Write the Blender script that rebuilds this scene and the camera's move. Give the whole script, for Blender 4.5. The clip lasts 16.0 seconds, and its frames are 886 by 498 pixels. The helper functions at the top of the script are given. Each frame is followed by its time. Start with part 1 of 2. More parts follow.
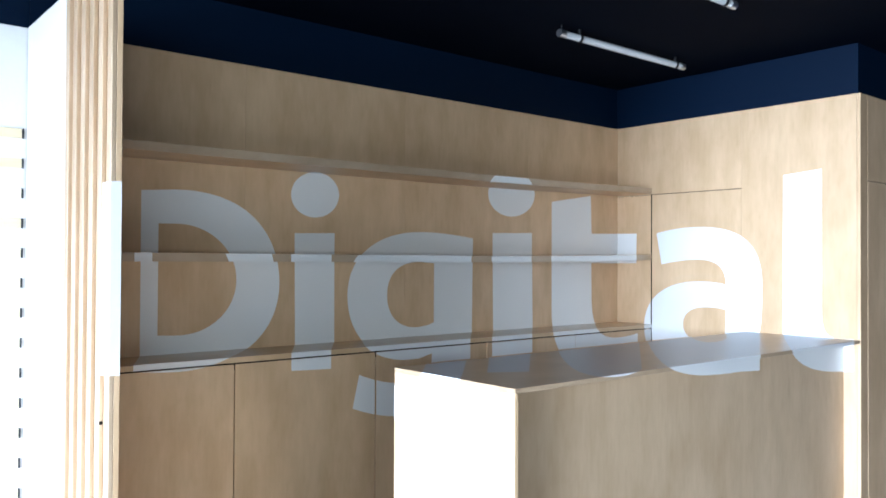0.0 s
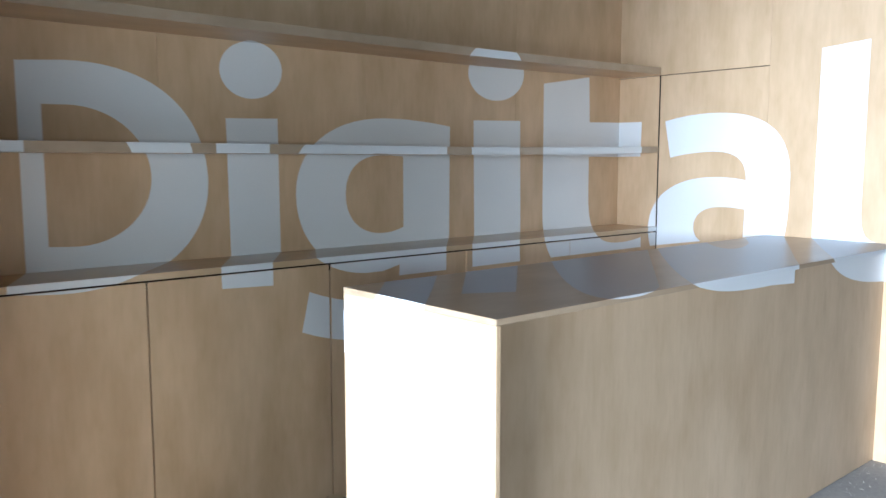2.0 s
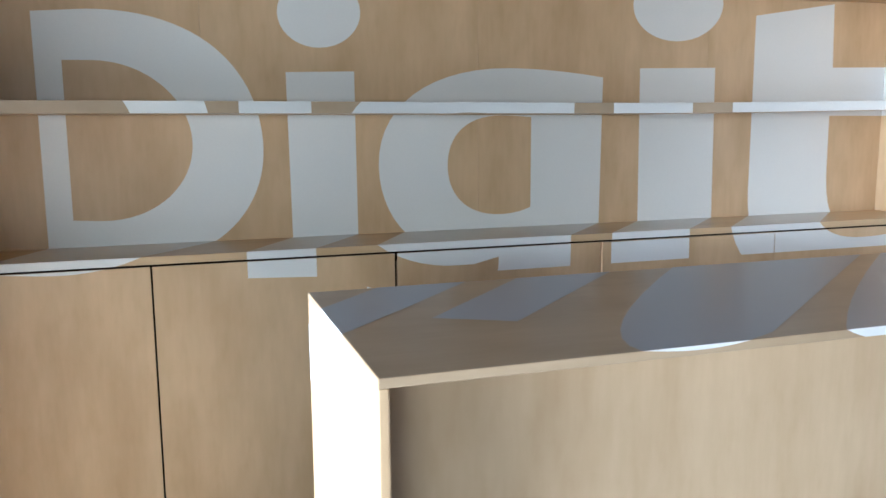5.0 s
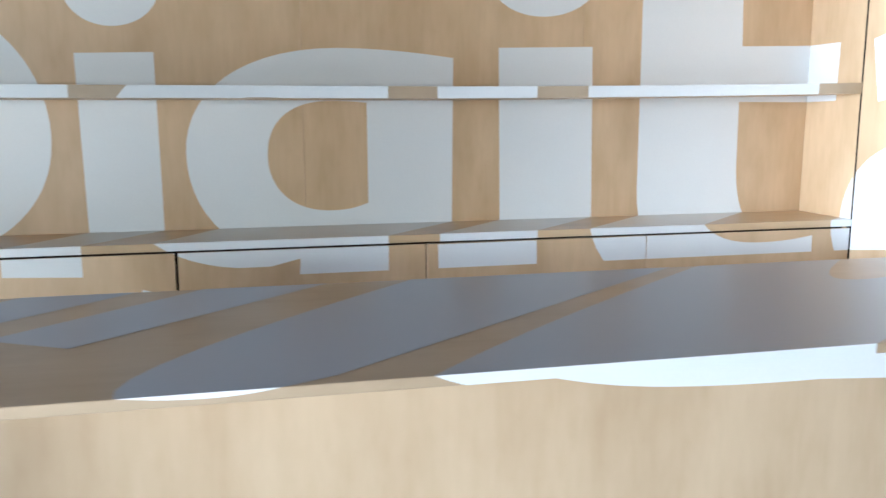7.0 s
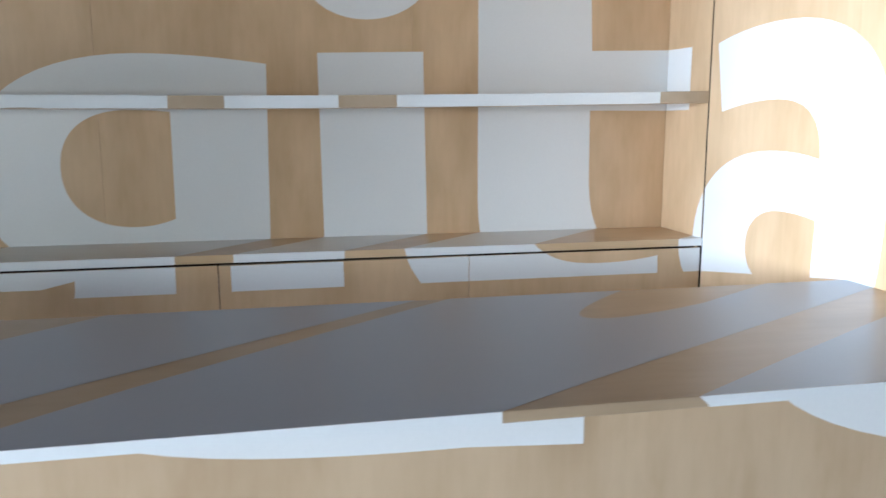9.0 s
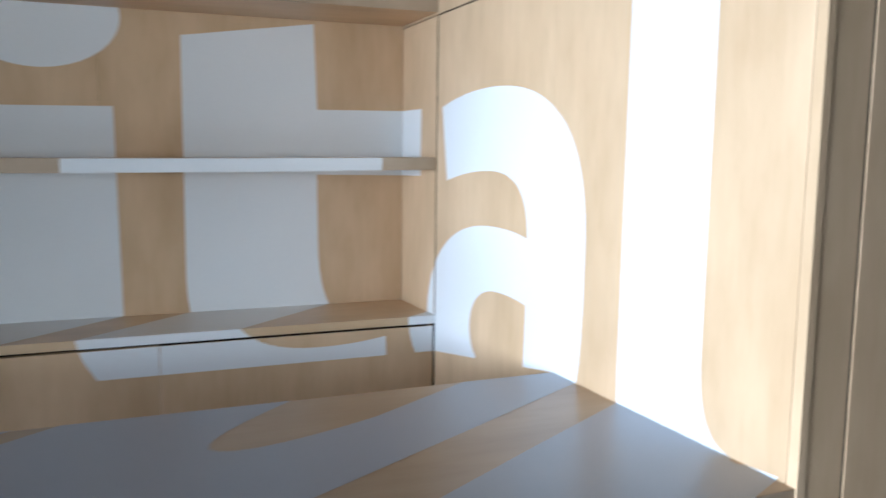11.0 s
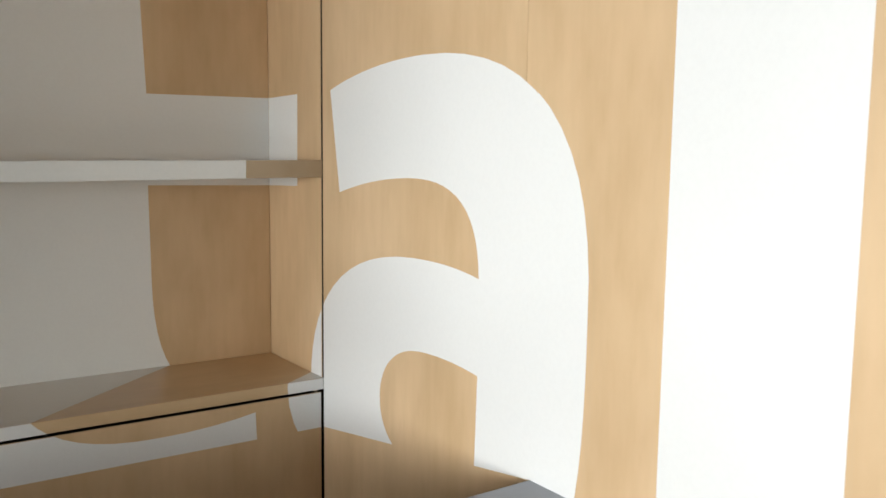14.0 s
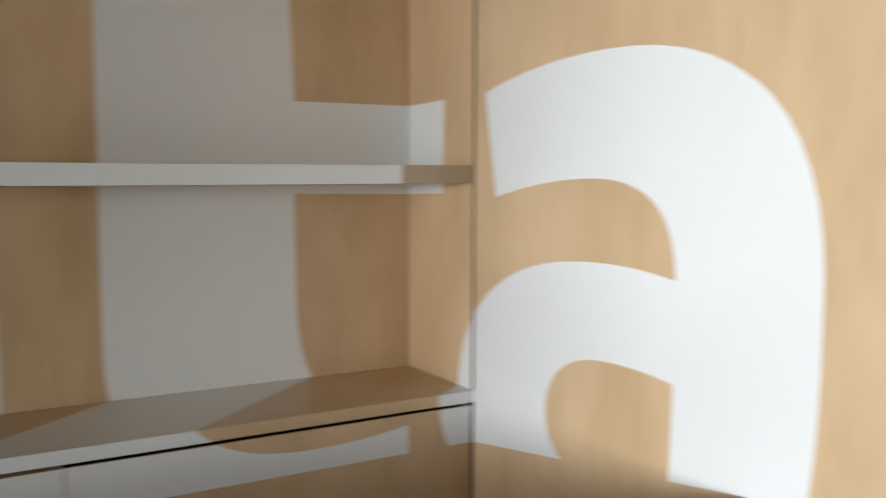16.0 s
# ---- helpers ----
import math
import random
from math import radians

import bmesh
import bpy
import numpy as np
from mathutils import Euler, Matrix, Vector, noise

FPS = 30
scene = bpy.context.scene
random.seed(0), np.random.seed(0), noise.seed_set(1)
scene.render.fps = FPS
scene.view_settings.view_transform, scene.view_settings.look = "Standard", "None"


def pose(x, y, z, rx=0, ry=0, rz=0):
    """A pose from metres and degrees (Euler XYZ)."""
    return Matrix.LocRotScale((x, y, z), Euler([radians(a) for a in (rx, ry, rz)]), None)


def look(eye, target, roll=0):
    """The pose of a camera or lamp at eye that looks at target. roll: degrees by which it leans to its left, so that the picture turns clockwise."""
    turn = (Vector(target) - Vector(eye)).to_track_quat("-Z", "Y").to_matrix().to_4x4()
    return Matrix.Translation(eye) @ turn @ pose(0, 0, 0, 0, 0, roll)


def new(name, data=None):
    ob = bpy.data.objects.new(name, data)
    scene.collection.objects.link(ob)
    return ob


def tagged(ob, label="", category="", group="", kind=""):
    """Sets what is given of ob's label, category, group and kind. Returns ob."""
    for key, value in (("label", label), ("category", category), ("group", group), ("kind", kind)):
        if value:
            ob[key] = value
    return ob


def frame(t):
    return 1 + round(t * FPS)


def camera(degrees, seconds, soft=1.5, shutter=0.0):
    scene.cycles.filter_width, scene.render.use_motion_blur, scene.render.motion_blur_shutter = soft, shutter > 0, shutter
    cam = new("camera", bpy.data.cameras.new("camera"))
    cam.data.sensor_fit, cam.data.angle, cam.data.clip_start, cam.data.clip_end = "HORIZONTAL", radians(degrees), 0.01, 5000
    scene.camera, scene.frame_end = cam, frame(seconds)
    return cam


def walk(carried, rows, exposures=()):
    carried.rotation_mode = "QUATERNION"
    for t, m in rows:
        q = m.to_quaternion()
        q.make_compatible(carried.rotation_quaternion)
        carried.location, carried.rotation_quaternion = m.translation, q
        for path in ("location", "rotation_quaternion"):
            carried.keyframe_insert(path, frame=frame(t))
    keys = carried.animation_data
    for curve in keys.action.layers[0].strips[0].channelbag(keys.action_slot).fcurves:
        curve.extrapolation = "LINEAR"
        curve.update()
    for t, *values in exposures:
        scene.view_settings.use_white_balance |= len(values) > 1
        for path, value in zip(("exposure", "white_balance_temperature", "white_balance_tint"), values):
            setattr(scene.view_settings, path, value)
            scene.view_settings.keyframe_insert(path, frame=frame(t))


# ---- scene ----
cam = camera(58.1, 16.0, shutter=0.5)
PATH = [
    (0, (0.135, 0.117, 1.571), (1.416, 1.653, 1.598), 0.3),
    (0.5, (0.206, 0.236, 1.553), (1.488, 1.771, 1.513), 0.2),
    (1, (0.3, 0.377, 1.544), (1.581, 1.909, 1.434), 0.2),
    (1.5, (0.464, 0.522, 1.528), (1.759, 2.037, 1.356), 0.2),
    (2, (0.693, 0.655, 1.53), (1.99, 2.161, 1.309), 0.0),
    (2.5, (0.908, 0.81, 1.518), (2.209, 2.308, 1.27), -0.0),
    (3, (1.106, 0.916, 1.52), (2.413, 2.407, 1.259), -0.0),
    (3.5, (1.289, 0.922, 1.53), (2.517, 2.479, 1.268), -0.3),
    (4, (1.454, 0.926, 1.515), (2.445, 2.644, 1.257), -0.4),
    (6.5, (2.587, 0.98, 1.498), (3.026, 2.906, 1.182), -0.4),
    (7, (2.827, 0.999, 1.496), (3.251, 2.926, 1.171), -0.2),
    (7.5, (3.04, 1.001, 1.495), (3.435, 2.933, 1.16), -0.2),
    (8, (3.225, 1.033, 1.49), (3.612, 2.964, 1.145), -0.1),
    (10.5, (3.862, 1.139, 1.619), (4.447, 3.034, 1.358), 0.5),
    (11, (3.977, 1.254, 1.615), (4.767, 3.077, 1.387), 0.8),
    (11.5, (4.097, 1.376, 1.627), (5.047, 3.122, 1.411), 0.7),
    (12, (4.149, 1.491, 1.656), (5.19, 3.185, 1.438), 0.5),
    (12.5, (4.154, 1.649, 1.646), (5.243, 3.311, 1.417), 0.5),
    (13, (4.155, 1.768, 1.654), (5.266, 3.415, 1.423), 0.6),
    (13.5, (4.143, 1.857, 1.634), (5.273, 3.492, 1.407), 0.5),
    (14, (4.146, 1.92, 1.601), (5.281, 3.555, 1.398), 0.6),
    (14.5, (4.157, 1.962, 1.553), (5.284, 3.606, 1.392), 0.5),
    (15, (4.14, 1.995, 1.562), (5.285, 3.629, 1.426), 0.5),
    (15.5, (4.083, 2.036, 1.557), (5.355, 3.573, 1.42), 0.5),
    (16, (3.997, 2.081, 1.552), (5.014, 3.798, 1.415), 0.2),
]
EXPOSURES = [
    (0.0, 0.24, 4980, 6), (1.5, 0.2, 4950, 6), (2.5, 0.05, 4950, 5), (3.5, 0.04, 5050, 5), (4.0, 0.2, 5200, 6), (6.5, 1.0, 5050, 5), (8.0, 0.82, 5250, 6), (10.5, 0.07, 4980, 6),
    (11.5, -0.03, 4980, 5), (12.0, -0.26, 4850, 4), (12.5, -0.40, 5000, 5), (13.5, -0.42, 5800, 6), (14.5, -0.38, 6550, 7), (15.5, -0.36, 6550, 8), (16.0, -0.46, 6050, 7),
]
walk(cam, [(t, look(eye, target, roll)) for t, eye, target, roll in PATH], EXPOSURES)
LOW_FILL, WEST, SOUTH = 200.0, 620.0, 245.0  # watts of an added low west fill, then of daylight from two inferred windows

# ---- light ----
world = bpy.data.worlds.new("sky")
scene.world = world
world.use_nodes = True
wn = world.node_tree
sky = wn.nodes.new("ShaderNodeTexSky")
sky.sky_type, sky.sun_disc = "NISHITA", False
sky.sun_elevation, sky.sun_rotation = radians(38), radians(-80)
wn.links.new(sky.outputs[0], wn.nodes["Background"].inputs[0])
wn.nodes["Background"].inputs[1].default_value = 0.12


def window_light(name, x, y, z, rz, width, height, power, colour, down=0, spread=180):
    """Daylight entering through one window opening, falling a little downwards from the sky."""
    data = bpy.data.lights.new(name, "AREA")
    data.shape, data.size, data.size_y, data.energy, data.color = "RECTANGLE", width, height, power, colour
    ob = new(name, data)
    data.spread = radians(spread)
    ob.matrix_world = pose(x, y, z, 90 - down, 0, rz)
    return ob


# all out of view: an added low west fill, then inferred west and south windows
window_light("unseen_daylight", -6.34, 0.70, 0.40, -90, 2.0, 0.6, LOW_FILL, (1.0, 0.99, 0.97))
window_light("unseen_daylight", -6.34, 0.35, 1.60, -90, 3.6, 1.0, WEST, (1.0, 0.99, 0.985), 20, 70)
window_light("unseen_daylight", -3.00, -3.94, 1.50, 0, 5.0, 1.1, SOUTH, (0.98, 0.965, 0.85))


# ---- materials ----
def material(name, rough=0.5, metal=0.0, coat=0.0):
    m = bpy.data.materials.new(name)
    m.use_nodes = True
    b = m.node_tree.nodes["Principled BSDF"]
    b.inputs["Roughness"].default_value = rough
    b.inputs["Metallic"].default_value = metal
    b.inputs["Coat Weight"].default_value = coat
    return m, m.node_tree, b


def noise_tex(nt, scale, stretch=(1, 1, 1), detail=4.0, coords=None):
    n = nt.nodes
    if coords is None:
        geo = n.new("ShaderNodeNewGeometry")
        coords = geo.outputs["Position"]
    mp = n.new("ShaderNodeMapping")
    mp.inputs["Scale"].default_value = stretch
    tx = n.new("ShaderNodeTexNoise")
    tx.inputs["Scale"].default_value, tx.inputs["Detail"].default_value = scale, detail
    nt.links.new(coords, mp.inputs[0])
    nt.links.new(mp.outputs[0], tx.inputs["Vector"])
    return tx.outputs["Fac"]


def ramp(nt, fac, stops):
    r = nt.nodes.new("ShaderNodeValToRGB")
    el = r.color_ramp.elements
    while len(el) < len(stops):
        el.new(0.5)
    for e, (p, c) in zip(el, stops):
        e.position, e.color = p, (*c, 1)
    nt.links.new(fac, r.inputs[0])
    return r.outputs[0]


def mix(nt, kind, fac, a, b):
    m = nt.nodes.new("ShaderNodeMix")
    m.data_type, m.blend_type = "RGBA", kind
    m.inputs[0].default_value = fac
    nt.links.new(a, m.inputs[6])
    nt.links.new(b, m.inputs[7])
    return m.outputs[2]


def bump(nt, b, fac, strength, distance=0.001):
    bm = nt.nodes.new("ShaderNodeBump")
    bm.inputs["Strength"].default_value, bm.inputs["Distance"].default_value = strength, distance
    nt.links.new(fac, bm.inputs["Height"])
    nt.links.new(bm.outputs[0], b.inputs["Normal"])


def rough_between(nt, b, fac, lo, hi):
    r = nt.nodes.new("ShaderNodeMapRange")
    r.inputs["To Min"].default_value, r.inputs["To Max"].default_value = lo, hi
    nt.links.new(fac, r.inputs["Value"])
    nt.links.new(r.outputs[0], b.inputs["Roughness"])


def veneer(name, base, grain, rough=(0.36, 0.5), depth=1.0, coat=0.0, shine=0.4):
    """Pale wood veneer; grain is the stretch of the figure, small along the fibres."""
    m, nt, b = material(name, coat=coat)
    b.inputs["Specular IOR Level"].default_value = shine
    n = nt.nodes
    info = n.new("ShaderNodeObjectInfo")
    geo = n.new("ShaderNodeNewGeometry")
    shift = n.new("ShaderNodeVectorMath")
    shift.operation = "MULTIPLY_ADD"
    comb = n.new("ShaderNodeCombineXYZ")
    for k in range(3):
        nt.links.new(info.outputs["Random"], comb.inputs[k])
    nt.links.new(comb.outputs[0], shift.inputs[0])
    shift.inputs[1].default_value = (7.3, 4.1, 9.7)
    nt.links.new(geo.outputs["Position"], shift.inputs[2])
    at = shift.outputs[0]
    figure = noise_tex(nt, 6.0, tuple(max(g, 0.3) for g in grain), 5.0, at)
    fine = noise_tex(nt, 55.0, tuple(max(g, 0.12) for g in grain), 3.0, at)
    blotch = noise_tex(nt, 7.0, tuple(0.35 + 0.65 * g for g in grain), 6.0, at)
    fleck = noise_tex(nt, 30.0, tuple(0.35 + 0.65 * g for g in grain), 4.0, at)
    r0, g0, b0 = base
    k = 0.08 * depth
    c1 = ramp(nt, figure, [(0.25, (r0 * (1 - k), g0 * (1 - 1.25 * k), b0 * (1 - 1.6 * k))), (0.5, base), (0.75, (min(r0 * (1 + 0.6 * k), 1), g0 * (1 + 0.6 * k), b0 * (1 + 0.7 * k)))])
    c2 = ramp(nt, fine, [(0.32, (0.955, 0.948, 0.935)), (0.62, (1.0, 1.0, 1.0))])
    c3 = ramp(nt, blotch, [(0.32, (0.87, 0.845, 0.80)), (0.66, (1.03, 1.03, 1.03))])
    c4 = ramp(nt, fleck, [(0.24, (0.945, 0.93, 0.91)), (0.44, (0.985, 0.98, 0.975)), (0.60, (1.0, 1.0, 1.0))])
    c5 = mix(nt, "MULTIPLY", 1.0, mix(nt, "MULTIPLY", 0.8, c1, c2), c3)
    nt.links.new(mix(nt, "MULTIPLY", 1.0, c5, c4), b.inputs["Base Color"])
    rough_between(nt, b, figure, *rough)
    bump(nt, b, fine, 0.03, 0.0005)
    return m


VERT, ALONG_X = (1.0, 1.0, 0.05), (0.05, 1.0, 1.0)
WOOD = (0.645, 0.465, 0.28)
M_WALL = veneer("birch_wall_panel", WOOD, VERT)
M_DOOR = veneer("birch_door", WOOD, VERT)
M_FRONT = veneer("pale_grey_birch_front", (0.575, 0.43, 0.275), VERT)
M_SHELF = veneer("birch_shelf", WOOD, ALONG_X)
# darker copy of the birch: the counter top's shade is put into its colour
M_TOP_SHADED = veneer("birch_worktop_satin_shaded", (0.455, 0.34, 0.22), ALONG_X, (0.28, 0.34), shine=0.35)
M_WORKTOP = veneer("birch_worktop", (0.62, 0.455, 0.275), ALONG_X, (0.27, 0.36))
M_EDGE = veneer("birch_edge_band", (0.47, 0.365, 0.25), (0.3, 0.3, 0.3), depth=0.6)
# pine darkened so that the gable battens' shaded faces lie in the colour
M_PINE_SHADED = veneer("pine_batten_shaded", (0.46, 0.345, 0.225), VERT, depth=1.6)
# same pine lightened: the glare on the level battens is put into the colour
M_PINE_H_LIT = veneer("pine_batten_level_lit", (0.80, 0.69, 0.47), ALONG_X, depth=1.6)


def paint(name, base, rough, scale=90.0, strength=0.12, shine=0.5):
    m, nt, b = material(name, rough)
    b.inputs["Specular IOR Level"].default_value = shine
    f = noise_tex(nt, scale, detail=3.0)
    g = noise_tex(nt, 1.7, detail=3.0)
    lo = tuple(c * 0.955 for c in base)
    c = mix(nt, "MULTIPLY", 1.0, ramp(nt, g, [(0.3, lo), (0.7, base)]), ramp(nt, f, [(0.35, (0.985, 0.985, 0.985)), (0.6, (1, 1, 1))]))
    nt.links.new(c, b.inputs["Base Color"])
    rough_between(nt, b, g, rough - 0.05, rough + 0.05)
    bump(nt, b, f, strength, 0.0008)
    return m


M_LETTER = paint("white_letter_paint", (0.80, 0.80, 0.785), 0.45, 140.0, 0.02)
# white letter paint darkened and blued, as colour, for shade on the counter top
M_LETTER_SHADED = paint("letter_paint_shaded", (0.38, 0.40, 0.445), 0.32, 140.0, 0.01, 0.35)
M_WHITE = paint("white_wall_paint", (0.80, 0.79, 0.77), 0.6)
M_NAVY = paint("navy_wall_paint", (0.0007, 0.0065, 0.022), 0.6, shine=0.12)
M_CEIL = paint("dark_navy_ceiling_paint", (0.0006, 0.0022, 0.0075), 0.8, shine=0.04)
M_DARK, _, _b = material("black_plastic_and_gap_shade", 0.45)
_b.inputs["Base Color"].default_value = (0.012, 0.012, 0.013, 1)
# near-black colour for shade in gaps and joints; also the real knot
M_GAP = paint("gap_shade_and_knot_dark", (0.016, 0.012, 0.009), 0.9, shine=0.1)
M_TUBE = paint("white_tube_plastic", (0.78, 0.79, 0.80), 0.35)
M_METAL, _, _b = material("brushed_metal", 0.35, 1.0)
_b.inputs["Base Color"].default_value = (0.6, 0.6, 0.62, 1)
M_FRAME = paint("grey_window_frame", (0.10, 0.10, 0.11), 0.4)


def concrete(name):
    m, nt, b = material(name, 0.8)
    a = noise_tex(nt, 2.0, detail=6.0)
    f = noise_tex(nt, 45.0, detail=5.0)
    c = mix(nt, "MULTIPLY", 1.0, ramp(nt, a, [(0.3, (0.34, 0.33, 0.31)), (0.7, (0.45, 0.435, 0.41))]), ramp(nt, f, [(0.3, (0.85, 0.85, 0.85)), (0.65, (1, 1, 1))]))
    nt.links.new(c, b.inputs["Base Color"])
    bump(nt, b, f, 0.25, 0.002)
    return m


M_FLOOR = concrete("rough_concrete")
M_GLASS, _nt, _b = material("window_glass", 0.0)
_b.inputs["Transmission Weight"].default_value = 1.0


# ---- building helpers ----
def box(bm, x0, x1, y0, y1, z0, z1, bevel=0.0):
    made = bmesh.ops.create_cube(bm, size=1.0)["verts"]
    bmesh.ops.transform(bm, matrix=Matrix.Translation(((x0 + x1) / 2, (y0 + y1) / 2, (z0 + z1) / 2)) @ Matrix.Diagonal((x1 - x0, y1 - y0, z1 - z0, 1)), verts=made)
    if bevel:
        edges = list({e for v in made for e in v.link_edges})
        bmesh.ops.bevel(bm, geom=edges, offset=bevel, segments=1, affect="EDGES", profile=0.5)
    return bm


def one_box(*a, bevel=0.0012):
    return box(bmesh.new(), *a, bevel=bevel)


def link_mesh(name, bm, mat, origin=(0, 0, 0)):
    bmesh.ops.translate(bm, vec=-Vector(origin), verts=bm.verts)
    me = bpy.data.meshes.new(name)
    bm.to_mesh(me)
    bm.free()
    me.materials.append(mat)
    return new(name, me)


def thing(name, origin, label, category, group="", kind=""):
    ob = new(name)
    ob.location = origin
    ob.empty_display_size = 0.1
    return tagged(ob, label, category, group, kind)


def part(name, bm, mat, parent, label=""):
    """One mesh under a thing or a part; bm is in world metres."""
    o = Vector((0, 0, 0))
    up = parent
    while up is not None:
        o += up.location
        up = up.parent
    ob = link_mesh(name, bm, mat, o)
    ob.parent = parent
    return tagged(ob, label)


def slab(name, mat, label, category, *a, bevel=0.0, kind="structure"):
    return tagged(link_mesh(name, box(bmesh.new(), *a, bevel=bevel), mat), label, category, "", kind)


def rod(bm, a, b, radius, sides=20):
    a, b = Vector(a), Vector(b)
    m = Matrix.Translation((a + b) / 2) @ (b - a).to_track_quat("Z", "Y").to_matrix().to_4x4()
    bmesh.ops.create_cone(bm, cap_ends=True, segments=sides, radius1=radius, radius2=radius, depth=(b - a).length, matrix=m)
    return bm


# ---- plan ----
BACK, SIDE, FRONT = 3.852, 4.946, 3.549        # back panelling, side panelling, cabinet and shelf fronts
CEIL, PANEL = 2.850, 2.553                     # ceiling, top of the wood panelling
TOP = 1.117                                    # worktop and counter tops
GABLE_X, GABLE_Y = 0.970, 2.710                # outer edge of the gable board
IX, IY0, IY1, IP = 2.134, 2.115, 2.828, 2.209  # counter: end, front, rear, recessed front panel
SHELVES = ((1.557, 1.595), (2.034, 2.073))  # undersides and tops away from the side wall, to which they rise

# ---- structure ----
slab("floor", M_FLOOR, "rough grey unfinished concrete floor", "floor", -6.6, 8.2, -4.2, 4.06, -0.15, 0)
slab("ceiling", M_CEIL, "dark navy painted ceiling", "ceiling", -6.6, 8.2, -4.2, 4.06, CEIL, CEIL + 0.15)
wall_north = slab("wall_north", M_NAVY, "navy painted wall above birch panelling", "wall", 0.952, 4.961, 3.870, 4.06, 0, CEIL)
slab("wall_north_west", M_WHITE, "bright white wall carrying level pine battens", "wall", -6.6, 0.950, 3.870, 4.06, 0, PANEL)
slab("wall_north_band", M_NAVY, "navy painted band above the white wall", "wall", -6.6, 0.950, 3.870, 4.06, PANEL + 0.001, CEIL)
wall_east = slab("wall_east", M_NAVY, "navy painted side wall above birch panelling", "wall", 4.962, 5.6, 2.132, 4.06, 0, CEIL)
wall_return = slab("wall_return", M_NAVY, "navy painted return wall above birch panelling", "wall", 5.602, 8.2, 2.132, 4.06, 0, CEIL)
# out of view; navy so that it throws back little light
slab("wall_far_east", M_NAVY, "unseen plain navy end wall, dark to cut bounce light", "wall", 8.0, 8.2, -4.0, 2.130, 0, CEIL)


def window_wall(name, axis, at, lo, hi, span, span_up, rise, rise_up, bays, label):
    """A wall with one opening, or two over one another, glazed in bays. axis: the one it runs along."""
    def b(bm, a0, a1, d0, d1, q0, q1, bevel=0.0):
        return box(bm, a0, a1, d0, d1, q0, q1, bevel) if axis == "x" else box(bm, d0, d1, a0, a1, q0, q1, bevel)
    d0, d1 = at - 0.2, at
    bm = bmesh.new()
    holes = [(span, rise)] + ([(span_up, rise_up)] if span_up else [])
    floor_z = 0.0
    for k, ((o0, o1), (z0, z1)) in enumerate(holes):
        b(bm, lo, hi, d0, d1, floor_z, z0)
        b(bm, lo, o0, d0, d1, z0, z1)
        b(bm, o1, hi, d0, d1, z0, z1)
        floor_z = z1
    b(bm, lo, hi, d0, d1, floor_z, CEIL)
    tagged(link_mesh(name, bm, M_NAVY if "navy" in label else M_WHITE), label, "wall", "", "structure")
    for (o0, o1), (z0, z1) in holes:
        win = thing("window_1", (0, 0, 0), "grey framed window, unseen, placed around a daylight lamp", "window", "", "structure")
        step = (o1 - o0) / bays
        for i in range(bays + 1):
            x = min(max(o0 + i * step, o0 + 0.03), o1 - 0.03)
            part("window_frame", b(bmesh.new(), x - 0.03, x + 0.03, d0 + 0.03, d0 + 0.09, z0, z1, 0.003), M_FRAME, win)
        for q in (z0, z1 - 0.06):
            for i in range(bays):
                part("window_rail", b(bmesh.new(), o0 + i * step + 0.032, o0 + (i + 1) * step - 0.032, d0 + 0.03, d0 + 0.09, q, q + 0.06, 0.003), M_FRAME, win)
        for i in range(bays):
            p = part("pane", b(bmesh.new(), o0 + i * step + 0.02, o0 + (i + 1) * step - 0.02, d0 + 0.055, d0 + 0.061, z0 + 0.05, z1 - 0.05), M_GLASS, win)
            p.visible_shadow = False


# unseen wall; its low opening is added for the fill lamp
window_wall("wall_west", "y", -6.4, -4.2, 3.868, (-0.35, 1.75), (-1.50, 2.20), (0.08, 0.72), (1.05, 2.15), 3, "unseen white wall with an added low opening and high glazing")
# unseen too; navy keeps bounce off the shelf wall
window_wall("wall_south", "x", -4.0, -6.398, 8.2, (-5.55, -0.45), None, (0.90, 2.10), None, 6, "unseen navy wall with an assumed shop front, dark to cut bounce light")

# ---- wood panelling, sheet by sheet ----
EDGE = 0.0005
SHEET = (0.972, 1.945, 2.958, 3.988, SIDE - 0.001)
for x0, x1 in zip(SHEET, SHEET[1:]):  # sheets of the shelf wall
    part("wall_panel", one_box(x0 + 0.0003, x1 - 0.0003, BACK, 3.868, 0, PANEL, bevel=0.0005), M_WALL, wall_north)
SEAM_Y, GROOVE_Y, GROOVE_Z = 2.855, 3.552, 2.046
part("wall_panel", one_box(SIDE, 4.961, SEAM_Y + 0.0004, BACK + 0.014, GROOVE_Z + 0.002, PANEL, bevel=0.0002), M_WALL, wall_east)
part("wall_panel", one_box(SIDE, 4.961, GROOVE_Y + 0.0050, BACK + 0.014, 0, GROOVE_Z - 0.002, bevel=EDGE), M_WALL, wall_east)
part("concealed_door", one_box(SIDE, 4.961, SEAM_Y + 0.0004, GROOVE_Y - 0.0050, 0, GROOVE_Z - 0.003, bevel=0.0002), M_WALL, wall_east, "flush birch door leaf")
part("wall_panel", one_box(SIDE, 4.961, 2.1345, SEAM_Y - 0.0004, 0, PANEL, bevel=0.0002), M_WALL, wall_east)
part("edge_strip", one_box(SIDE - 0.0015, 4.961, 2.112, 2.1325, 0, PANEL, bevel=EDGE), M_WALL, wall_east)
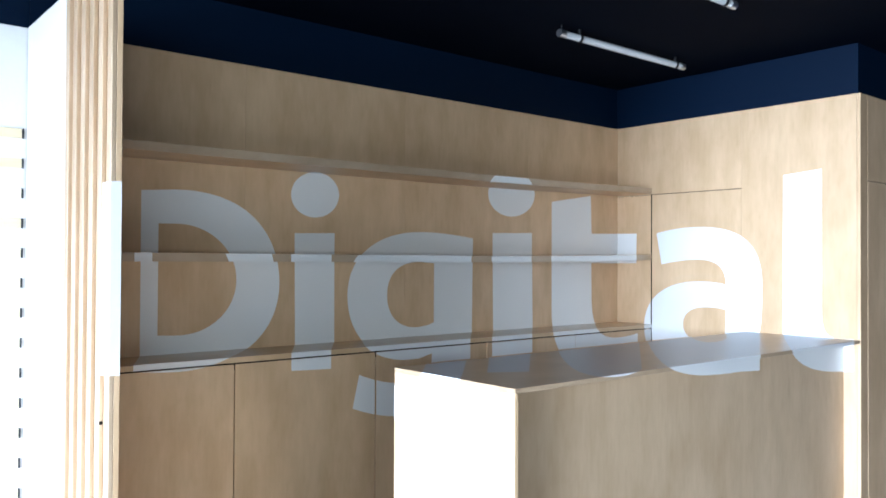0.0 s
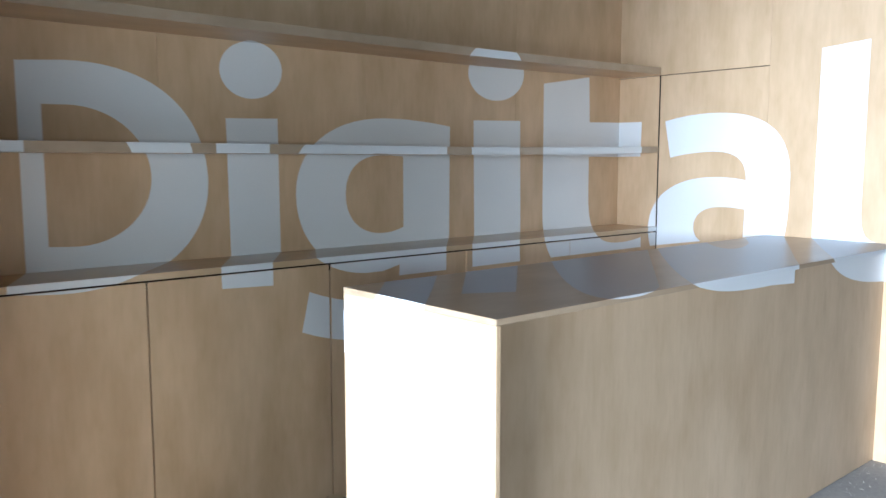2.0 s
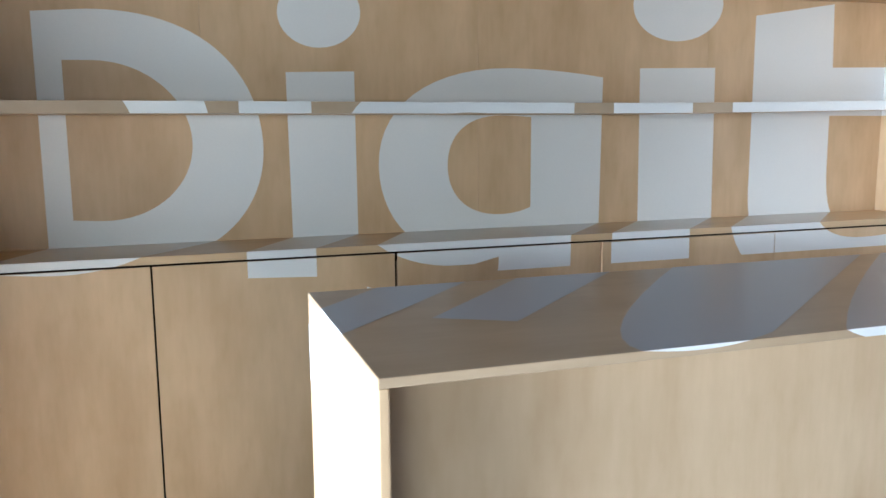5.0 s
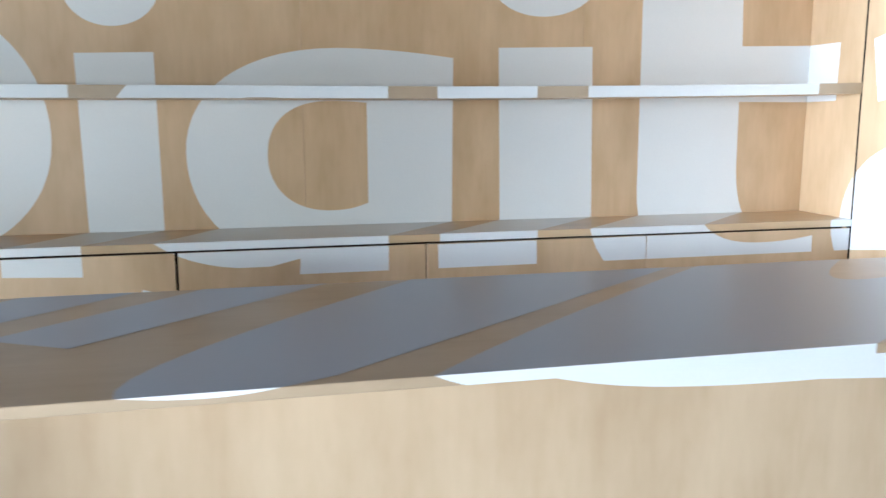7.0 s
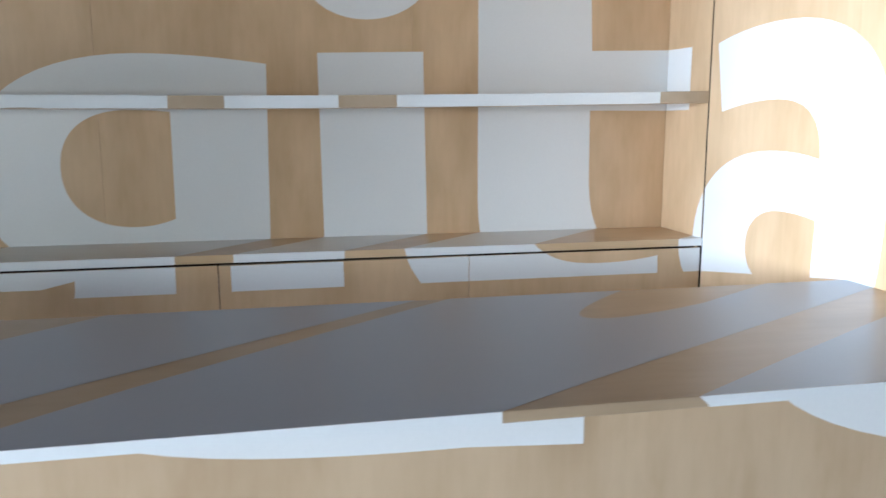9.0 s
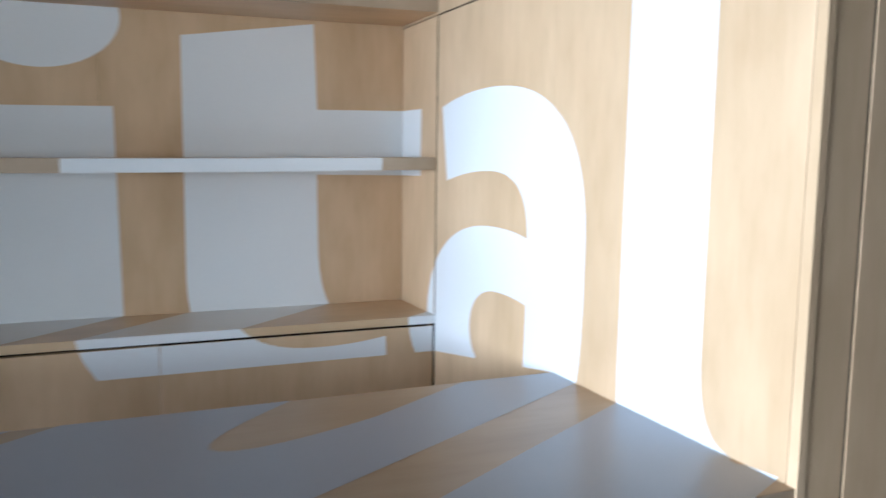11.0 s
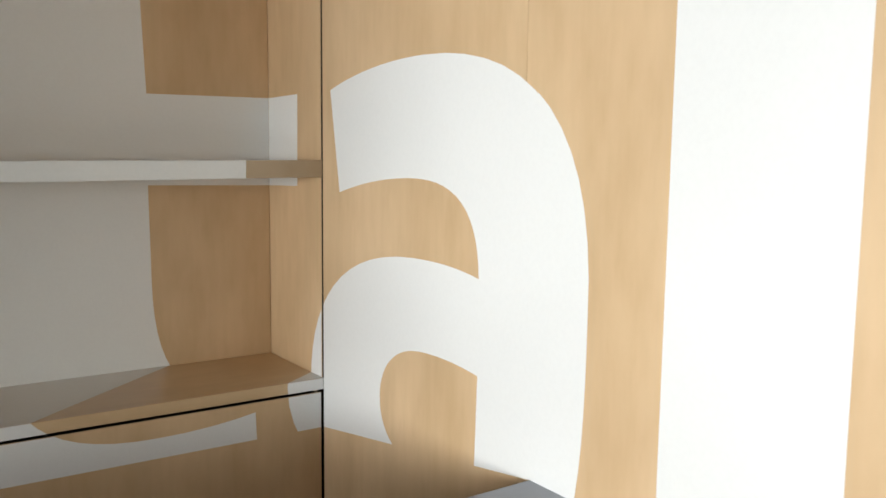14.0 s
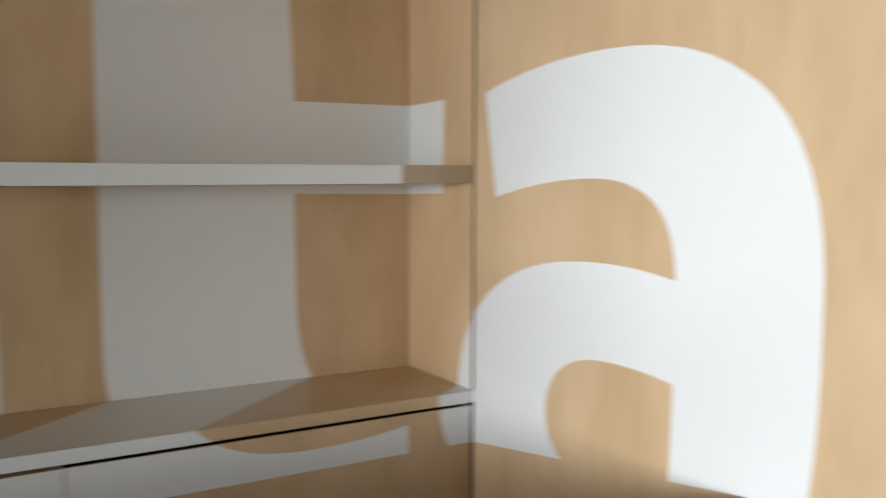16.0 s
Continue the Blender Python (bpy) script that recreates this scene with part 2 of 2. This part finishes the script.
# dark backing: shade behind the grooves put into the colour
part("groove_backing", one_box(4.9585, 4.9615, 2.2, BACK, 0.01, PANEL - 0.02, bevel=0), M_GAP, wall_east)
# near-flush dark strips stand in for the shade inside the grooves
part("shadow_strip", one_box(SIDE + 0.0015, 4.9585, GROOVE_Y - 0.0049, GROOVE_Y + 0.0049, 0.01, GROOVE_Z - 0.003, bevel=0), M_GAP, wall_east, "dark strip filling the joint in place of its shade")
part("shadow_strip", one_box(SIDE + 0.0015, 4.9585, SEAM_Y + 0.001, GROOVE_Y, GROOVE_Z - 0.0028, GROOVE_Z + 0.0018, bevel=0), M_GAP, wall_east, "dark strip filling the joint in place of its shade")
# return wall with a flush door
part("wall_panel", one_box(4.9615, 5.0405, 2.114, 2.130, 0, PANEL, bevel=EDGE), M_WALL, wall_return)
part("wall_panel", one_box(5.0460, 5.9500, 2.114, 2.130, 2.050, PANEL, bevel=EDGE), M_WALL, wall_return)
part("wall_panel", one_box(5.9530, 6.96, 2.114, 2.130, 0, PANEL, bevel=EDGE), M_WALL, wall_return)
part("wall_panel", one_box(6.9620, 7.998, 2.114, 2.130, 0, PANEL, bevel=EDGE), M_WALL, wall_return)
# backing and strip again carry the joints' shade as dark colour
part("groove_backing", one_box(5.0, 6.0, 2.1295, 2.1315, 0.01, PANEL - 0.02, bevel=0), M_GAP, wall_return)
part("shadow_strip", one_box(5.0408, 5.0458, 2.1155, 2.1290, 0.01, 2.0495, bevel=0), M_GAP, wall_return, "dark strip filling the joint in place of its shade")
door_1 = thing("door_1", (5.5, 2.116, 0), "flush birch veneered door in the panelling", "door", "", "structure")
part("door_leaf", one_box(5.0460, 5.9480, 2.113, 2.129, 0.006, 2.0445, bevel=EDGE), M_DOOR, door_1)

# ---- cabinet run ----
AJAR = 0.010  # one door stands a little proud at its free edge
JOINT = (0.972, 1.7545, 2.5430, 3.3315, 4.1200, 4.9400)   # joints between the doors
HALF = (0, 0.0030, 0.0042, 0.0022, 0.0006, 0)             # half the width of each joint
DOOR_TOP = 1.0848
for i in range(5):
    x0, x1 = JOINT[i] + HALF[i], JOINT[i + 1] - HALF[i + 1]
    unit = thing("base_cabinet", ((x0 + x1) / 2, (FRONT + BACK) / 2, 0), "tall birch base cabinet with a handleless flush door" + (", door slightly ajar" if i == 3 else ""), "cabinet", "cabinet run under the shelves")
    # near-black body: shade in the door joints put into its colour
    part("body", one_box(JOINT[i] + 0.001, JOINT[i + 1] - 0.001, FRONT + 0.022, BACK - 0.002, 0.06, 1.078, bevel=0), M_GAP, unit)
    part("plinth", one_box(x0, x1, FRONT + 0.05, FRONT + 0.068, 0, 0.058), M_DOOR, unit)
    skin = 0.0190 if i == 3 else 0.0045
    leaf = one_box(x0, x1, FRONT, FRONT + skin, 0.055, DOOR_TOP, bevel=EDGE)
    if i != 3:  # the back is rebated at the top, added to keep the gap dark
        box(leaf, x0, x1, FRONT + 0.0046, FRONT + 0.019, 0.055, DOOR_TOP - 0.028)
    if i == 3:
        for v in leaf.verts:
            v.co.y -= AJAR * (x1 - v.co.x) / (x1 - x0)
    part("door", leaf, M_DOOR, unit)
    if i == 4:
        # added dark strip in place of the shade between cabinet and wall
        part("joint_shade", one_box(4.9403, SIDE - 0.0006, FRONT + 0.002, FRONT + 0.02, 0.06, 1.090, bevel=0), M_GAP, unit, "dark strip standing for shade in the joint beside the wall")
top = thing("cabinet_worktop", (2.95, 3.69, 1.09), "long thin birch worktop on the cabinets", "worktop")
part("board", one_box(0.972, SIDE - 0.001, FRONT, BACK - 0.001, 1.0915, TOP), M_WORKTOP, top)
# dark sheet set behind the gap in place of its shade
part("under_board_shade", one_box(0.972, SIDE - 0.002, FRONT + 0.045, BACK - 0.003, 1.0785, 1.0910, bevel=0), M_GAP, top, "dark sheet standing for the shade under the board")

RISE = 0.020
SAG = (3.40, 3.65, 3.90, 4.15, 4.40, 4.65, SIDE)


def lifted(x):
    """How far a shelf lies above its middle at x: it hangs down from the side wall."""
    return RISE * max(0.0, (x - SAG[0]) / (SIDE - SAG[0])) ** 1.4


def shelf_board(y0, y1, z0, z1):
    bm = bmesh.new()
    xs = [0.972, *SAG[:-1], SIDE - 0.001]
    rings = [[bm.verts.new((x, y, z + lifted(x))) for y, z in ((y0, z0), (y1, z0), (y1, z1), (y0, z1))] for x in xs]
    for a, b in zip(rings, rings[1:]):
        for k in range(4):
            bm.faces.new((a[k], a[(k + 1) % 4], b[(k + 1) % 4], b[k]))
    bm.faces.new(rings[0][::-1])
    bm.faces.new(rings[-1])
    bmesh.ops.recalc_face_normals(bm, faces=bm.faces)
    return bm


for z0, z1 in SHELVES:
    s = thing("wall_shelf", (2.95, 3.69, z0), "long birch wall shelf, sagging slightly, with a square edge", "shelf", "shelves over the cabinets")
    part("board", shelf_board(FRONT + 0.003, BACK - 0.001, z0, z1), M_SHELF, s)
    part("front_edge", shelf_board(FRONT, FRONT + 0.0028, z0, z1), M_EDGE, s)

# ---- gable with upright battens ----
gable = thing("gable_panel", (0.97, 3.28, 0), "tall birch gable board with upright pine battens", "panel")
part("board", one_box(0.952, GABLE_X, GABLE_Y, BACK + 0.016, 0, PANEL), M_WALL, gable)
BATTENS = [GABLE_Y + 0.097 * k for k in range(6)]
for k, y in enumerate(BATTENS):
    part("batten", one_box(0.936, 0.9515, y, y + 0.045, 0, PANEL, bevel=0.002), M_PINE_SHADED, gable)
# thin sheet that makes the gable white behind the battens
part("white_sheet", one_box(0.9445, 0.9515, BATTENS[-1] + 0.055, 3.8600, 0, PANEL, bevel=0.0008), M_WHITE, gable, "thin white sheet added over the rear of the gable board")
part("knot", rod(bmesh.new(), (0.943, 2.8055, 1.038), (0.943, 2.8075, 1.038), 0.0065, 12), M_GAP, gable, "small dark knot")

# level battens on the white wall beside the gable
for k in range(17):
    z = 0.045 + 0.1270 * k
    b = thing("wall_batten", (0.0, 3.86, z), "level pine batten fixed to the white wall", "batten", "level battens beside the gable")
    part("strip", one_box(-1.60, 0.926, 3.861, 3.8695, z, z + 0.042, bevel=0.002), M_PINE_H_LIT, b)
    # dark block added where a shadow gap ends each batten
    part("end_piece", one_box(0.9265, 0.9345, 3.861, 3.8695, z, z + 0.042, bevel=0.001), M_DARK, b, "dark block standing for the shadow gap at the batten's end")

# ---- long counter ----
counter = thing("counter", (3.5, 2.46, 0), "long waist-high birch counter standing against the side wall", "counter")
part("top", one_box(IX, SIDE - 0.001, IY0, IY1, TOP - 0.018, TOP), M_TOP_SHADED, counter)
part("end_panel", one_box(IX, IX + 0.018, IY0, IY1, 0, TOP - 0.0185), M_DOOR, counter)
part("front_panel", one_box(IX + 0.0185, SIDE - 0.001, IP, IP + 0.018, 0.004, TOP - 0.0185), M_FRONT, counter)
part("rear_shelf", one_box(IX + 0.0185, SIDE - 0.001, IP + 0.019, IY1 - 0.02, 0.55, 0.568), M_SHELF, counter)

# ---- ceiling tubes ----
def tube_light(x0, x1, y, z):
    t = thing("tube_light", ((x0 + x1) / 2, y, CEIL), "unlit slim white tube light on a dark ceiling", "ceiling light", "ceiling tubes")
    part("tube", rod(bmesh.new(), (x0 + 0.045, y, z), (x1 - 0.045, y, z), 0.0185, 24), M_TUBE, t)
    for a, b in ((x0, x0 + 0.044), (x1 - 0.044, x1)):
        part("end_piece", rod(bmesh.new(), (a, y, z), (b, y, z), 0.0205, 20), M_METAL, t, "silvery end cap")
    for x in (x0 + 0.17, x1 - 0.09):
        c = part("clip", rod(bmesh.new(), (x - 0.008, y, z), (x + 0.008, y, z), 0.0225, 20), M_DARK, t, "black clip")
        part("hanger", one_box(x - 0.007, x + 0.007, y - 0.008, y + 0.008, z + 0.022, CEIL, bevel=0.001), M_DARK, c)
    part("cable", rod(bmesh.new(), (x0 + 0.02, y, z + 0.02), (x0 + 0.02, y, CEIL), 0.004, 8), M_DARK, t)
    return t


tube_light(3.36, 4.53, 3.015, 2.800)
tube_light(2.48, 3.65, 2.154, 2.800)

# ---- painted word: letter shapes as seen from one spot in the room ----
SPOT = Vector((-0.362, -0.298, 1.615))
AZ = radians(38)
AHEAD, RIGHT = Vector((math.sin(AZ), math.cos(AZ), 0)), Vector((math.cos(AZ), -math.sin(AZ), 0))


def arc(cx, cy, rx, ry, a0, a1, n=18):
    return [(cx + rx * math.cos(radians(a0 + (a1 - a0) * k / n)), cy + ry * math.sin(radians(a0 + (a1 - a0) * k / n))) for k in range(n + 1)]


def bend(p0, p1, p2, p3, n=14):
    """A Bezier stroke."""
    out = []
    for k in range(n + 1):
        t = k / n
        s = 1 - t
        out.append(tuple(s**3 * a + 3 * s * s * t * b + 3 * s * t * t * c + t**3 * d for a, b, c, d in zip(p0, p1, p2, p3)))
    return out


LETTERS = {
    "D": [[(-283, -133), (-283, 67)] + bend((-236, 69), (-162, 69), (-126, 24), (-125.5, -34), 24) + bend((-125.5, -34), (-125.5, -92), (-170, -133), (-240, -133), 24),
          [(-254, -93), (-254, 31)] + arc(-235, -31, 63.5, 62, 90, -90, 30)],
    "i": [[(-108, -132), (-65.5, -130), (-66, 23.2), (-109.5, 22.5)], arc(-87.5, 66.3, 26.2, 25.8, 0, 350, 35)],
    "g": [[(89, 19.5)] + bend((89, 19.5), (72, 23), (50, 26), (30, 26)) + bend((30, 26), (-18, 26), (-51.5, -2), (-51.5, -47))
          + bend((-51.5, -47), (-51.5, -92), (-25, -120.5), (14, -120.5)) + [(30, -119)] + [(45, -113)]
          + bend((45, -113), (45, -136), (38, -146.5), (10, -146.5)) + bend((10, -146.5), (-8, -146.5), (-22, -142), (-35, -137))
          + bend((-42, -174.7), (-28, -180), (-12, -184), (6, -184)) + bend((6, -184), (60, -184), (87, -160), (88, -120)),
          [(45, -10)] + bend((45, -10), (38, -9), (32, -8.8), (27, -8.8)) + bend((27, -8.8), (6, -8.8), (-7.5, -22), (-7.5, -47))
          + bend((-7.5, -47), (-7.5, -70), (5, -83.5), (23, -83.5)) + bend((23, -83.5), (32, -83.5), (39, -81), (45, -77.5))],
    "i ": [[(113, -132), (159, -131), (157, 26.8), (111.5, 26.2)], arc(133.3, 72, 27, 26.3, 0, 350, 35)],
    "t": [[(179, 64), (225, 72), (226.2, 27.2), (280, 27.8), (279.5, -7.2), (226, -7.5)] + bend((226.3, -45), (226.5, -80), (233, -95.5), (254, -95.3))
          + bend((254, -95.3), (264, -95), (273, -93), (281, -89.8)) + bend((282, -128.5), (272, -134), (260, -136.5), (246, -136.5))
          + bend((246, -136.5), (200, -136.5), (179.5, -115), (179.2, -64))],
    "a": [[(303.5, 27.8)] + bend((303.5, 27.8), (320, 33), (340, 35.5), (358, 35.3)) + bend((358, 35.3), (408, 35), (428.5, 10), (427, -38))
          + bend((427, -38), (427, -75), (425, -90), (419, -108), 8) + [(419, -131.5)] + bend((395, -132.5), (382, -134.5), (366, -136.2), (352, -136.2)) + bend((352, -136.2), (312, -136), (289, -116), (288.8, -82))
          + bend((288.8, -82), (289, -49), (312, -29), (352, -29)) + bend((352, -29), (364, -29), (375, -30), (385, -32.6))
          + bend((385, -32.6), (384.5, -12), (374, -3.2), (352, -3.2)) + bend((352, -3.2), (336, -3.2), (322, -5.6), (309.5, -8.8)),
          bend((385, -62), (376, -60), (366, -59), (357, -59.3)) + bend((357, -59.3), (343, -59.8), (334.6, -68), (334.6, -79))
          + bend((334.6, -79), (334.6, -92), (346, -99.8), (362, -99.8)) + bend((362, -99.8), (371, -99.8), (378, -98.5), (384, -95))],
    "l": [[(453, 95.8), (497.7, 103), (497.4, -60)] + bend((497.4, -64), (497.6, -86), (503, -95.5), (518, -96)) + [(534, -96), (534, -133.6)]
          + bend((534, -133.6), (527, -133.8), (519, -133.8), (512, -133.8)) + bend((512, -133.8), (473, -133.8), (452, -118), (452, -82))],
}


def letter_mesh(loops, slide):
    """Flat letter one metre ahead of the spot, filled, with its counters open."""
    bm = bmesh.new()
    for loop in loops:
        clean = [loop[0]]
        for q in loop[1:]:
            if math.dist(q, clean[-1]) > 0.05:
                clean.append(q)
        if math.dist(clean[0], clean[-1]) < 0.05:
            clean.pop()
        vs = [bm.verts.new(SPOT + AHEAD + RIGHT * ((u + slide) * 0.9632e-3) + Vector((0, 0, v * 0.961e-3 - 0.0026))) for u, v in clean]
        for a, b in zip(vs, vs[1:] + vs[:1]):
            bm.edges.new((a, b))
    bmesh.ops.triangle_fill(bm, use_beauty=True, use_dissolve=False, edges=bm.edges[:], normal=AHEAD)
    return bm


def sight(a, b, keep):
    """The plane through the spot and the line a-b, as (point, normal); keep is a point on the side that is kept."""
    n = (Vector(a) - SPOT).cross(Vector(b) - SPOT).normalized()
    if (Vector(keep) - SPOT).dot(n) > 0:
        n = -n
    return SPOT, n


# limits where one thing hides another from the spot
LEFT_OF_COUNTER = sight((IX, IY1, 0), (IX, IY1, 2), (0, IY1, 1))
RIGHT_OF_COUNTER = sight((IX, IY1, 0), (IX, IY1, 2), (4, IY1, 1))
OVER_COUNTER = sight((2, IY1, TOP), (4, IY1, TOP), (3, IY1, 2))
UNDER_TOP = sight((2, IY0, TOP - 0.018), (4, IY0, TOP - 0.018), (3, IY0, 0))
PAST_GABLE = sight((1.426, BACK, 0), (1.426, BACK, 2), (3, BACK, 1))

# every flat surface that carries paint: axis of its normal, place, the two ranges, extra limits
FACES = []
def face(axis, at, r0, r1, *limits, rise=(0, 0), push=(0, 0)):
    FACES.append((axis, at, r0, r1, limits, rise, push))


for x0, x1 in zip(SHEET, SHEET[1:]):
    face("y", BACK, (x0, x1), (TOP, SHELVES[1][0] + 0.02), PAST_GABLE)
for z0, z1 in SHELVES:
    face("y", FRONT, (0.972, SAG[0]), (z0, z1), PAST_GABLE)
    for x0, x1 in zip(SAG, SAG[1:]):
        face("y", FRONT, (x0, x1), (z0, z1), rise=(lifted(x0), lifted(x1)))
face("z", -SHELVES[1][0], (0.972, SAG[0]), (FRONT, BACK), PAST_GABLE)
face("z", TOP, (0.972, SIDE), (FRONT, BACK), PAST_GABLE)
face("y", FRONT, (0.972, SIDE), (1.0915, TOP), PAST_GABLE)
for i in range(5):
    rx = (JOINT[i] + HALF[i] + 0.0006, JOINT[i + 1] - HALF[i + 1] - 0.0006)
    push = (-AJAR, 0) if i == 3 else (0, 0)
    face("y", FRONT, rx, (0.06, DOOR_TOP - 0.0006), PAST_GABLE, LEFT_OF_COUNTER, push=push)
    face("y", FRONT, rx, (0.06, DOOR_TOP - 0.0006), RIGHT_OF_COUNTER, OVER_COUNTER, push=push)
face("x", SIDE, (GROOVE_Y + 0.0053, BACK), (TOP, GROOVE_Z - 0.002))
face("x", SIDE, (SEAM_Y, GROOVE_Y - 0.0053), (0.3, GROOVE_Z - 0.003), OVER_COUNTER)
face("x", SIDE, (IY1, SEAM_Y), (0.3, PANEL), OVER_COUNTER)
face("x", SIDE, (2.1345, IY1), (TOP, PANEL))
face("x", SIDE, (2.1345, IP), (0.3, TOP - 0.0185), UNDER_TOP)
face("z", TOP, (IX, SIDE), (IY0, IY1))
face("y", IY0, (IX, SIDE), (TOP - 0.018, TOP))
face("y", IP, (IX + 0.019, SIDE), (0.3, TOP - 0.018), UNDER_TOP)
face("x", IX, (IY0, IY1), (0.3, TOP))
face("y", GABLE_Y, (0.936, GABLE_X), (0.5, 2.4))
for y in BATTENS[:2]:
    face("x", 0.936, (y, y + 0.045), (0.5, 2.4))
    face("x", 0.952, (y + 0.085, y + 0.0965), (0.5, 2.4))
face("y", BATTENS[1], (0.936, 0.9515), (0.5, 2.4))

LIFT = 0.0003
for letter, loops in LETTERS.items():
    mark = thing("painted_letter", SPOT + Vector((2.5, 2.5, -0.6)), "white painted letter %s spread over wall, shelves and counter" % letter.strip(), "lettering", "word painted across the room", "structure")
    for axis, at, r0, r1, limits, rise, push in FACES:
        k = "xyz".index(axis)
        p, q = [j for j in range(3) if j != k]
        under = axis == "z" and at < 0
        corners = []
        for a, b in ((r0[0], r1[0] + rise[0]), (r0[1], r1[0] + rise[1]), (r0[1], r1[1] + rise[1]), (r0[0], r1[1] + rise[0])):
            v = [0.0, 0.0, 0.0]
            v[k], v[p], v[q] = abs(at) + push[0 if a == r0[0] else 1], a, b
            corners.append(Vector(v))
        centre = sum(corners, Vector()) / 4
        past_seam = axis == "x" and at == SIDE and r0[1] < SEAM_Y   # the paint is a little out of line across the seam
        bm = letter_mesh(loops, (1.2 if letter in "ta" else 0.0) + (0.45 if past_seam and letter == "a" else 0.0))
        for a, b in zip(corners, corners[1:] + corners[:1]):
            co, no = sight(a, b, centre)
            bmesh.ops.bisect_plane(bm, geom=bm.verts[:] + bm.edges[:] + bm.faces[:], plane_co=co, plane_no=no, clear_outer=True)
            if not bm.faces:
                break
        for co, no in limits:
            if bm.faces:
                bmesh.ops.bisect_plane(bm, geom=bm.verts[:] + bm.edges[:] + bm.faces[:], plane_co=co, plane_no=no, clear_outer=True)
        if not bm.faces or sum(f.calc_area() for f in bm.faces) < 2e-7:
            bm.free()
            continue
        toward = 1 if (under is False and axis == "z") else -1
        flat = (corners[1] - corners[0]).cross(corners[3] - corners[0])
        for v in bm.verts:
            d = v.co - SPOT
            v.co = SPOT + d * ((corners[0] - SPOT).dot(flat) / d.dot(flat))
            v.co[k] += toward * LIFT
        bmesh.ops.recalc_face_normals(bm, faces=bm.faces)
        aim = Vector([toward if j == k else 0 for j in range(3)])
        for f in bm.faces:
            f.normal_update()
            if f.normal.dot(aim) < 0:
                f.normal_flip()
        part("paint_patch", bm, M_LETTER_SHADED if axis == "z" and r1[0] == IY0 else M_LETTER, mark)

# ---- grit on the floor along the counter and wall ----
grit = bmesh.new()
rng = random.Random(5)
for _ in range(90):
    x, y = 4.93 - abs(rng.gauss(0, 0.5)), IP - 0.004 - abs(rng.gauss(0, 0.10))
    r = rng.uniform(0.001, 0.0035)
    bmesh.ops.create_icosphere(grit, subdivisions=1, radius=r, matrix=Matrix.Translation((x, y, r * 0.5)) @ Matrix.Diagonal((rng.uniform(0.7, 1.5), rng.uniform(0.7, 1.3), rng.uniform(0.5, 0.9), 1)))
tagged(link_mesh("building_grit", grit, M_FLOOR), "loose grey building grit on the concrete", "debris", "", "stuff")
